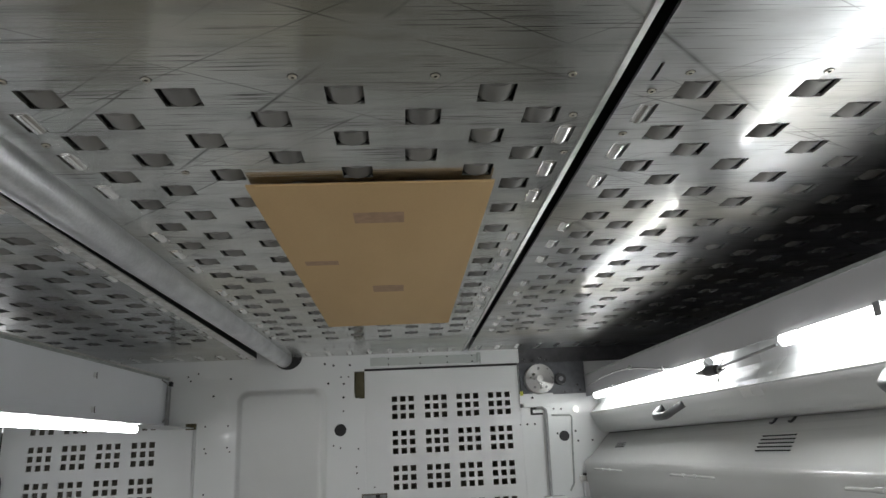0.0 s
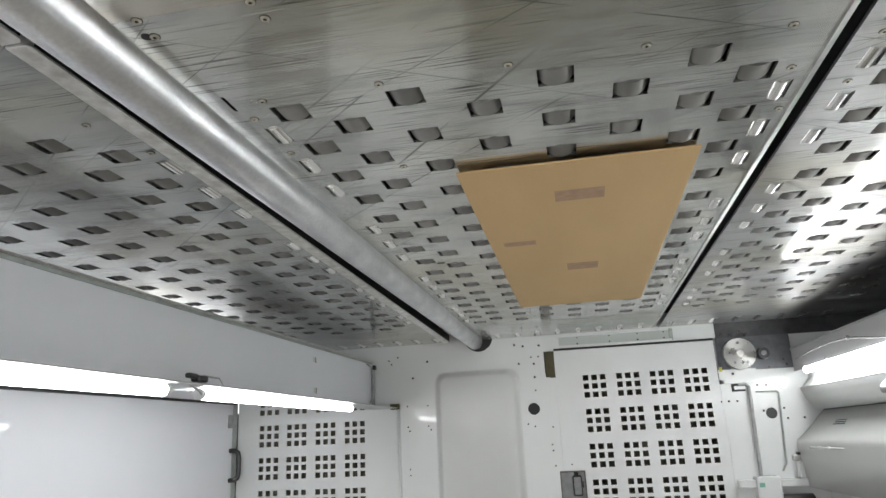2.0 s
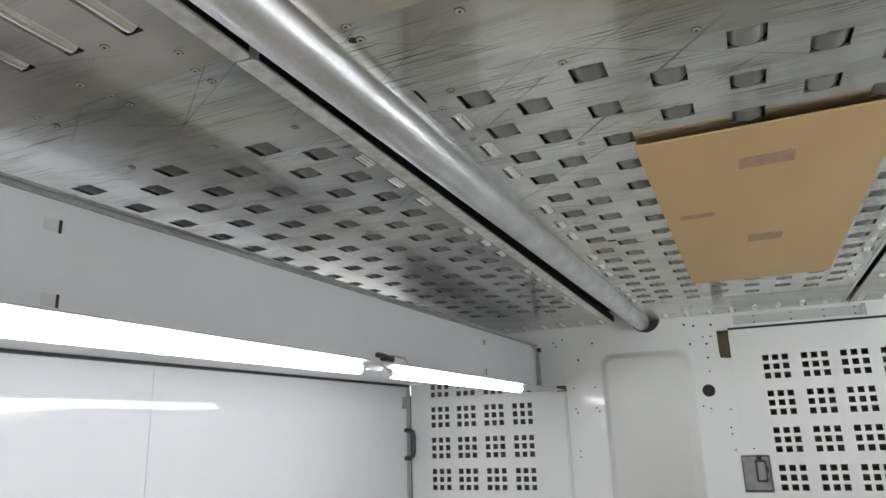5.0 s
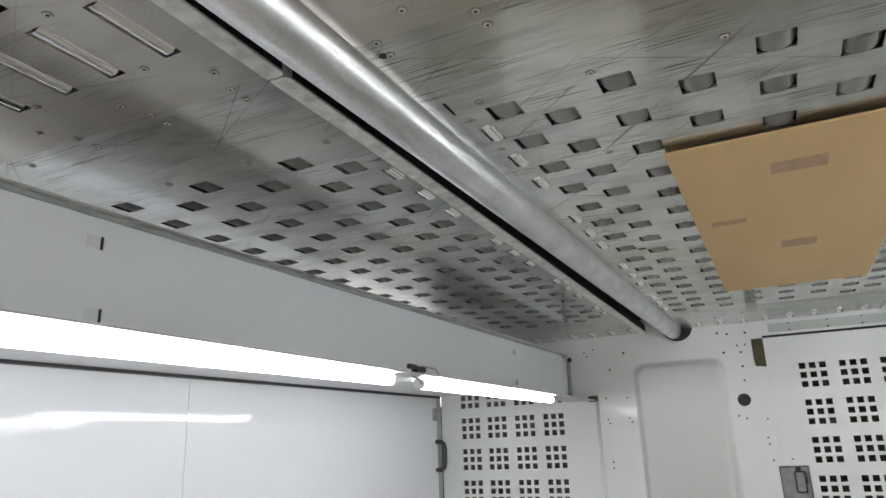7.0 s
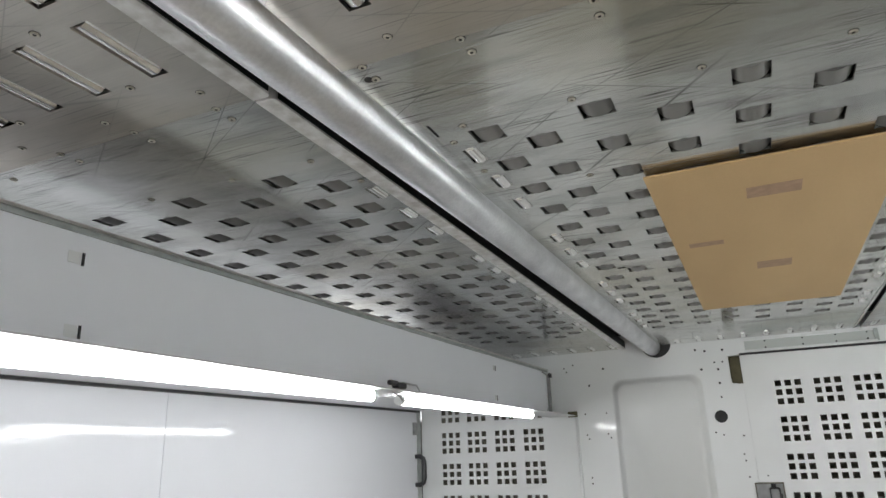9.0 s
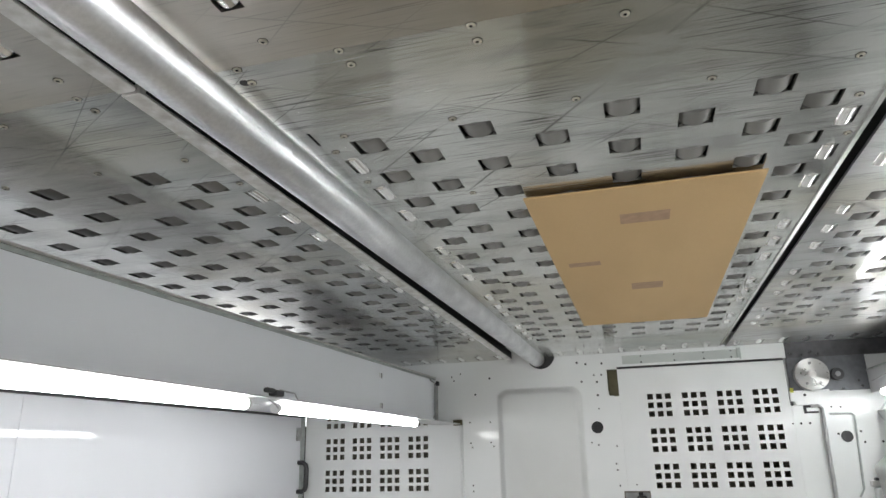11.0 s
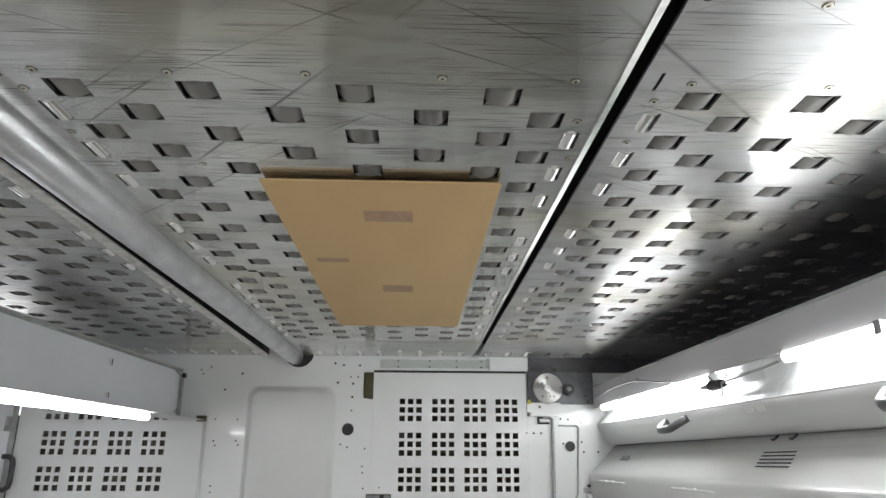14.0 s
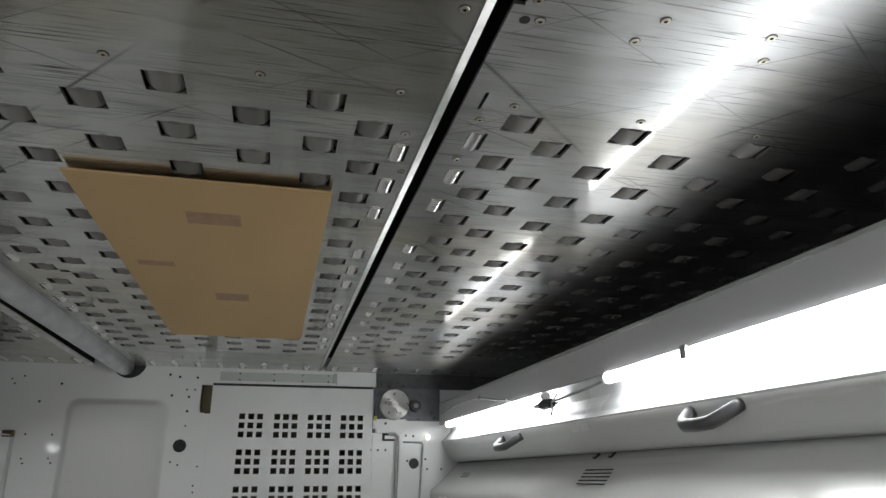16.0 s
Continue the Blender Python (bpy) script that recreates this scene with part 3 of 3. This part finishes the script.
pts = [(0.765, FAR - 0.006, 1.705), (0.845, FAR - 0.006, 1.703), (0.853, FAR - 0.006, 1.695), (0.836, FAR - 0.006, 1.42), (0.818, FAR - 0.006, 1.39)]
part("seam_bead", pipe(bmesh.new(), pts, 0.0042), TRIM, rp)
part("hole", rod(bmesh.new(), (0.814, FAR - 0.0015, 1.616), (0.814, FAR + 0.02, 1.616), 0.022, 28), BLACK, rp)
wall_dots(rp, [(0.777, 1.732), (0.810, 1.730), (0.865, 1.634), (0.873, 1.593), (0.936, 1.593), (0.785, 1.627), (0.656, 1.671), (0.689, 1.671)], 0.0045)
part("bushing", rod(bmesh.new(), (0.875, FAR - 0.006, 1.726), (0.875, FAR, 1.726), 0.0125, 20), SCREW, rp)
part("bushing_core", rod(bmesh.new(), (0.875, FAR - 0.007, 1.726), (0.875, FAR, 1.726), 0.006, 14), WHITE, rp)
for x, z in ((0.685, 1.782), (0.70, 1.945), (0.735, 1.955), (0.76, 1.945), (0.89, 1.83), (0.90, 1.808), (0.83, 1.80), (0.94, 1.87), (0.66, 1.95)):
    part("bolt", rod(bmesh.new(), (x, FAR - 0.016, z), (x, FAR, z), 0.0055, 8), PLASTIC, rp)

part("sticker", solid(0.633, 0.646, FAR - 0.014, FAR - 0.0125, 1.793, 1.812), plain("yellow_paint_mark", (0.55, 0.55, 0.08), 0.6), rp, "yellow paint mark")

# small valve block low on that plate
valve = thing("valve_block", "white valve block with a small green label", "valve")
part("base", solid(0.640, 0.930, FAR - 0.05, FAR, 1.332, 1.362, bevel=0.004), WALLPAINT, valve)
part("body", solid(0.700, 0.790, FAR - 0.07, FAR, 1.285, 1.375, bevel=0.006), WHITE, valve)
part("label_patch", solid(0.708, 0.728, FAR - 0.0715, FAR - 0.069, 1.335, 1.352), plain("green_label", (0.18, 0.42, 0.33), 0.6), valve)
part("post", solid(0.872, 0.905, FAR - 0.04, FAR, 1.362, 1.425, bevel=0.005), WALLPAINT, valve)
part("clamp", solid(0.860, 0.902, FAR - 0.03, FAR, 1.428, 1.450, bevel=0.004), EDGE, valve)
part("screw", rod(bmesh.new(), (0.880, FAR - 0.036, 1.455), (0.880, FAR - 0.012, 1.455), 0.006, 12), PLASTIC, valve)
part("wheel", rod(bmesh.new(), (0.79, FAR - 0.05, 1.262), (0.90, FAR - 0.05, 1.262), 0.045, 28), PLASTIC, valve)

# ---- side of the lamps with the doors ----
sl = thing("lamp_soffit", "grey white painted sheet metal soffit over the doors", "soffit")
part("face", extruded([(-0.885, 1.673), (-0.885, 1.853), (-0.889, 1.853), (-0.889, 1.673)], -1.5, 3.075, [0.044, 0.073, 0.073, 0.044]), SOFFIT, sl)
part("underside", extruded([(-0.889, 1.722), (-0.889, 1.726), (-1.60, 1.726), (-1.60, 1.722)], -1.5, 3.072, 0.060), SOFFIT, sl)
# unseen back strip, kept low and dark to shape the left plate's reflection
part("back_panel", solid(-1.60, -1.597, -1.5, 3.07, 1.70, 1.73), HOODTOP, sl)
# unseen dark deck, added so the left plate mirrors shade over the soffit
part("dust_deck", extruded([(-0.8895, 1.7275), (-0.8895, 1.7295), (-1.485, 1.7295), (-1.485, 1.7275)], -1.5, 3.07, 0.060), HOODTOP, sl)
part("lip", extruded([(-0.877, 1.853), (-0.877, 1.858), (-0.91, 1.858), (-0.91, 1.853)], -1.5, 3.07, 0.077), EDGE, sl)
part("seal", extruded([(-0.881, 1.8445), (-0.881, 1.8525), (-0.8846, 1.8525), (-0.8846, 1.8445)], -1.5, 3.07, 0.077), TRIM, sl)
part("tray", extruded([(-0.765, 1.673), (-0.765, 1.676), (-0.884, 1.676), (-0.884, 1.673)], -1.5, 3.07, 0.044), TRAYGREY, sl)
for y, z in ((0.601, 1.842), (0.61, 1.733), (2.37, 1.868), (2.376, 1.758)):
    part("slot", solid(-0.8846, -0.8835, y - 0.001, y + 0.0035, z - 0.010, z + 0.010), BLACK, sl)
    part("slot_tab", solid(-0.8846, -0.8838, y - 0.024, y - 0.003, z - 0.009, z + 0.009), WHITE, sl)
part("corner_bar", solid(-0.884, -0.872, 3.055, 3.075, 1.73, 1.905), CABLE, sl)
pts = [(-0.873, 3.0, 1.745), (-0.871, 3.03, 1.765), (-0.870, 3.045, 1.80), (-0.871, 3.045, 1.86), (-0.874, 3.03, 1.905), (-0.880, 2.98, 1.915)]
part("cable", pipe(bmesh.new(), pts, 0.0032), CABLE, sl)
part("plug", solid(-0.874, -0.860, 3.04, 3.065, 1.895, 1.915, bevel=0.003), BLACK, sl)

door = thing("door_1", "glossy white sliding door with a black gasket", "door", kind="structure")
part("leaf", extruded([(-1.555, 0.05), (-1.555, 1.716), (-1.60, 1.716), (-1.60, 0.05)], -1.5, 1.434, [0, 0.036, 0.036, 0]), DOORPAINT, door)
part("leaf", extruded([(-1.555, 0.05), (-1.555, 1.7525), (-1.60, 1.7525), (-1.60, 0.05)], 1.4362, 3.035, [0, 0.020, 0.020, 0]), DOORPAINT, door)
part("gasket", extruded([(-1.535, 1.7145), (-1.535, 1.7235), (-1.60, 1.7235), (-1.60, 1.7145)], -1.5, 3.04, 0.058), BLACK, door)
part("edge_gap", solid(-1.590, -1.552, 3.036, 3.075, 0.05, 1.78), TRIM, door)
pts = [(-1.556, 3.02, 1.565), (-1.53, 3.02, 1.565), (-1.515, 3.02, 1.555), (-1.510, 3.02, 1.535), (-1.510, 3.02, 1.465), (-1.515, 3.02, 1.445), (-1.53, 3.02, 1.435), (-1.556, 3.02, 1.435)]
part("handle", pipe(bmesh.new(), pts, 0.011, 12), PLASTIC, door, "black bow handle", smooth=True)
part("hinge", solid(-1.556, -1.545, 2.99, 3.03, 1.665, 1.725, bevel=0.002), CABLE, door)


def tube_lamp(label, x, y0, y1, z, lift):
    lamp = thing("tube_lamp", label, "lamp", "fluorescent tubes")
    me = finish(rod(bmesh.new(), (x, y0 + 0.012, z), (x, y1 - 0.012, z + lift), 0.013, 24), "tube")
    part("tube", me, LAMP, lamp)
    for a, b in ((y0, z), (y1 - 0.012, z + lift)):
        part("end_cap", rod(bmesh.new(), (x, a, b), (x, a + 0.012, b), 0.0133, 20), WHITE, lamp)
    for a in (y0 + 0.09, y1 - 0.09):
        b = z + lift * (a - y0) / (y1 - y0)
        bm = pipe(bmesh.new(), [(x + 0.0145 * math.sin(radians(q)), a, b + 0.0145 * math.cos(radians(q))) for q in range(-120, 121, 20)], 0.0016, 6)
        part("spring_clip", bm, EDGE, lamp)
    return lamp


tube_lamp("lit white fluorescent tube under the soffit tray", -0.805, 0.10, 1.325, 1.667, 0.019)
tube_lamp("lit white fluorescent tube under the soffit tray", -0.805, 1.45, 2.53, 1.686, 0.012)

# lamp sockets and leads
sock = thing("lamp_connector", "black plastic lamp connector with thin leads", "connector", "lamp connectors")
part("body", solid(-0.812, -0.790, 1.425, 1.470, 1.712, 1.727, bevel=0.005), PLASTIC, sock)
part("clip", solid(-0.808, -0.794, 1.395, 1.432, 1.718, 1.730, bevel=0.004), PLASTIC, sock)
part("lead", pipe(bmesh.new(), [(-0.80, 1.46, 1.728), (-0.775, 1.49, 1.722), (-0.77, 1.50, 1.705), (-0.785, 1.48, 1.695), (-0.80, 1.455, 1.694)], 0.0022, 8), CABLE, sock)
part("lead", pipe(bmesh.new(), [(-0.80, 1.40, 1.705), (-0.785, 1.42, 1.69), (-0.79, 1.44, 1.684), (-0.80, 1.452, 1.69)], 0.0022, 8), CABLE, sock)

# ---- hood with handles ----
hd = thing("lamp_hood", "grey white curved sheet metal hood with lamps", "hood")
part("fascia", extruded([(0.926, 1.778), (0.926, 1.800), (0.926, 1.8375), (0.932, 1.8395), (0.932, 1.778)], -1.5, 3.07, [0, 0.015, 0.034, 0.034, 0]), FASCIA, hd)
part("top", extruded([(0.932, 1.8345), (0.932, 1.8385), (1.64, 1.8385), (1.64, 1.8345)], -1.5, 3.068, 0.034), HOODTOP, hd)
part("seal", extruded([(0.9235, 1.8315), (0.9235, 1.8385), (0.9257, 1.8385), (0.9257, 1.8315)], -1.5, 3.07, 0.034), TRIM, hd)
LIFT = [0.060, 0.058, 0.025, 0.0, 0.0]
part("reflector", extruded(shell([(0.935, 1.650), (0.941, 1.653), (0.975, 1.725), (0.975, 1.80), (0.932, 1.80)], -0.004), -1.5, 3.07, LIFT + LIFT[::-1]), WHITE, hd)
LIFT = [0.024, 0.025, 0.030, 0.038, 0.049, 0.060]
part("front", extruded(shell([(0.994, 1.597), (0.982, 1.601), (0.968, 1.609), (0.956, 1.621), (0.945, 1.635), (0.935, 1.650)], -0.004), -1.5, 3.07, LIFT + LIFT[::-1]), HOOD, hd)
part("seam", solid(1.006, 1.03, -1.5, 3.06, 1.600, 1.635), BLACK, hd)
# sloping lid of the cover with a crease over the upright front
COVER_LINE = [(1.034, 1.6115), (1.015, 1.6095), (1.000, 1.6035), (0.984, 1.5915), (0.966, 1.5765), (0.948, 1.5600), (0.936, 1.5490), (0.924, 1.5378), (0.912, 1.5270), (0.900, 1.5168), (0.8905, 1.5088), (0.8862, 1.5035), (0.8840, 1.4970), (0.8836, 1.4880), (0.8870, 1.4400), (0.8950, 1.3300)]
RISE = [0.012, 0.012, 0.012, 0.008, 0.003] + [0.0] * 11
cv = finish(extruded(shell(COVER_LINE, 0.004), -1.5, 3.06, RISE + RISE[::-1]), "cover")
part("cover", cv, COVER, hd)
for o in hd.children:
    if o.name.startswith(("cover", "front")):
        for f in o.data.polygons:
            f.use_smooth = len(f.vertices) == 4
for y0, y1 in ((0.99, 1.255), (1.79, 2.075), (2.55, 2.90)):
    bm = pipe(bmesh.new(), [(0.888, y0 - 0.01, 1.479), (0.8835, y0, 1.4795), (0.8825, y0 + 0.02, 1.480), (0.8825, y1 - 0.02, 1.480), (0.8835, y1, 1.4795), (0.888, y1 + 0.01, 1.479)], 0.0036, 12)
    bead = part("pressed_bead", bm, COVER, hd, smooth=True)
    for q in (0.38, 0.66):
        y = y0 + (y1 - y0) * q
        part("bead_knuckle", rod(bmesh.new(), (0.8822, y - 0.010, 1.4806), (0.8822, y + 0.010, 1.4806), 0.0050, 12), COVER, bead)
for y in (1.571, 1.654):
    part("hook", pipe(bmesh.new(), [(0.998, y, 1.613), (0.990, y, 1.605), (0.987, y + 0.005, 1.602), (0.987, y + 0.013, 1.603)], 0.0030, 8), PLASTIC, hd)
for y0, y1 in ((1.590, 1.632), (1.640, 1.690)):
    part("tape", extruded([(0.9455, 1.664), (0.9368, 1.6855), (0.9362, 1.6853), (0.9449, 1.6638)], y0, y1, 0.0), TAPE, hd, "clear tape strip")
part("lower_box", solid(0.975, 1.64, -1.5, 3.06, 0.05, 1.325), HOOD, hd)
for yc, n, w, count, drop in ((1.590, 5, 0.146, 14, 0.0078), (2.75, 3, 0.11, 8, 0.0065)):
    for k in range(n):
        z = 1.5735 - drop * k
        x = 0.966 + (z - 1.5765) * 1.09
        for q in range(count):
            y = yc - w / 2 - 0.005 * k + w * q / count
            part("vent_slot", solid(x - 0.0030, x + 0.004, y, y + w / count - 0.0024, z - 0.0014, z + 0.0014), BLACK, hd)


def bow_handle(y0, y1, drop=0.0):
    h = thing("bow_handle", "dark grey plastic bow handle on the hood", "handle", "hood handles")
    n = [(0.956, 0.0, 1.682), (0.933, 0.05, 1.668), (0.912, 0.15, 1.653), (0.906, 0.26, 1.647), (0.905, 0.5, 1.646), (0.906, 0.74, 1.647), (0.912, 0.85, 1.653), (0.933, 0.95, 1.668), (0.956, 1.0, 1.682)]
    bm = pipe(bmesh.new(), [(x, y0 + (y1 - y0) * q, z - drop) for x, q, z in n], 0.0117, 14)
    part("grip", bm, GRIP, h, smooth=True)
    for y in (y0, y1):
        part("foot", solid(0.947, 0.962, y - 0.013, y + 0.013, 1.666 - drop, 1.688 - drop, bevel=0.004), GRIP, h)
    return h


bow_handle(1.018, 1.163, 0.006)
bow_handle(2.065, 2.235)
tube_lamp("lit white fluorescent tube inside the hood", 0.934, 0.22, 1.462, 1.766, 0.002)
tube_lamp("lit white fluorescent tube inside the hood", 0.934, 1.825, 2.945, 1.767, 0.005)
holder = thing("tube_holder", "grey sheet metal holder over the hood tube", "lamp holder")
part("strap", solid(0.9165, 0.9195, 1.118, 1.136, 1.757, 1.782, bevel=0.001, seg=1), GREYBOX, holder)
part("foot", solid(0.9195, 0.9255, 1.120, 1.134, 1.776, 1.782, bevel=0.001), GREYBOX, holder)
sock = thing("lamp_connector", "black plastic lamp connector with thin leads", "connector", "lamp connectors")
part("body", rod(bmesh.new(), (0.915, 1.742, 1.741), (0.915, 1.800, 1.742), 0.0125, 8, 0.0145), PLASTIC, sock)
part("collar", rod(bmesh.new(), (0.915, 1.800, 1.742), (0.915, 1.816, 1.742), 0.0105, 12), GREYBOX, sock)
part("plug", rod(bmesh.new(), (0.915, 1.816, 1.742), (0.917, 1.875, 1.744), 0.0085, 12, 0.004), CABLE, sock)
part("lead", pipe(bmesh.new(), [(0.917, 1.745, 1.744), (0.922, 1.70, 1.748), (0.926, 1.64, 1.752), (0.930, 1.55, 1.757), (0.933, 1.482, 1.763)], 0.0034, 8), CABLE, sock)
part("lead", pipe(bmesh.new(), [(0.915, 1.742, 1.738), (0.909, 1.725, 1.729), (0.906, 1.722, 1.716), (0.909, 1.735, 1.711), (0.914, 1.748, 1.717)], 0.0026, 8), WHITE, sock)
part("lead", pipe(bmesh.new(), [(0.915, 1.742, 1.744), (0.908, 1.715, 1.744), (0.906, 1.695, 1.752), (0.908, 1.685, 1.760)], 0.0022, 8), CABLE, sock)
part("lead", pipe(bmesh.new(), [(0.915, 1.738, 1.736), (0.910, 1.712, 1.733), (0.911, 1.690, 1.738)], 0.0020, 8), PLASTIC, sock)
part("lead", pipe(bmesh.new(), [(0.915, 1.79, 1.755), (0.912, 1.805, 1.766), (0.914, 1.835, 1.777)], 0.0018, 8), CABLE, sock)
lead = thing("lamp_cable", "thin grey cable clipped along the hood", "cable")
part("wire", pipe(bmesh.new(), [(0.9245, 3.02, 1.822), (0.923, 2.80, 1.832), (0.923, 2.60, 1.834), (0.923, 2.45, 1.829), (0.922, 2.40, 1.824), (0.922, 2.25, 1.803), (0.922, 2.13, 1.788), (0.926, 2.08, 1.784)], 0.0026, 8), CABLE, lead)
for y, z in ((2.43, 1.828), (2.12, 1.787), (2.66, 1.783)):
    part("cable_clip", solid(0.917, 0.9257, y - 0.006, y + 0.006, z - 0.007, z + 0.007, bevel=0.002), CABLE, lead)
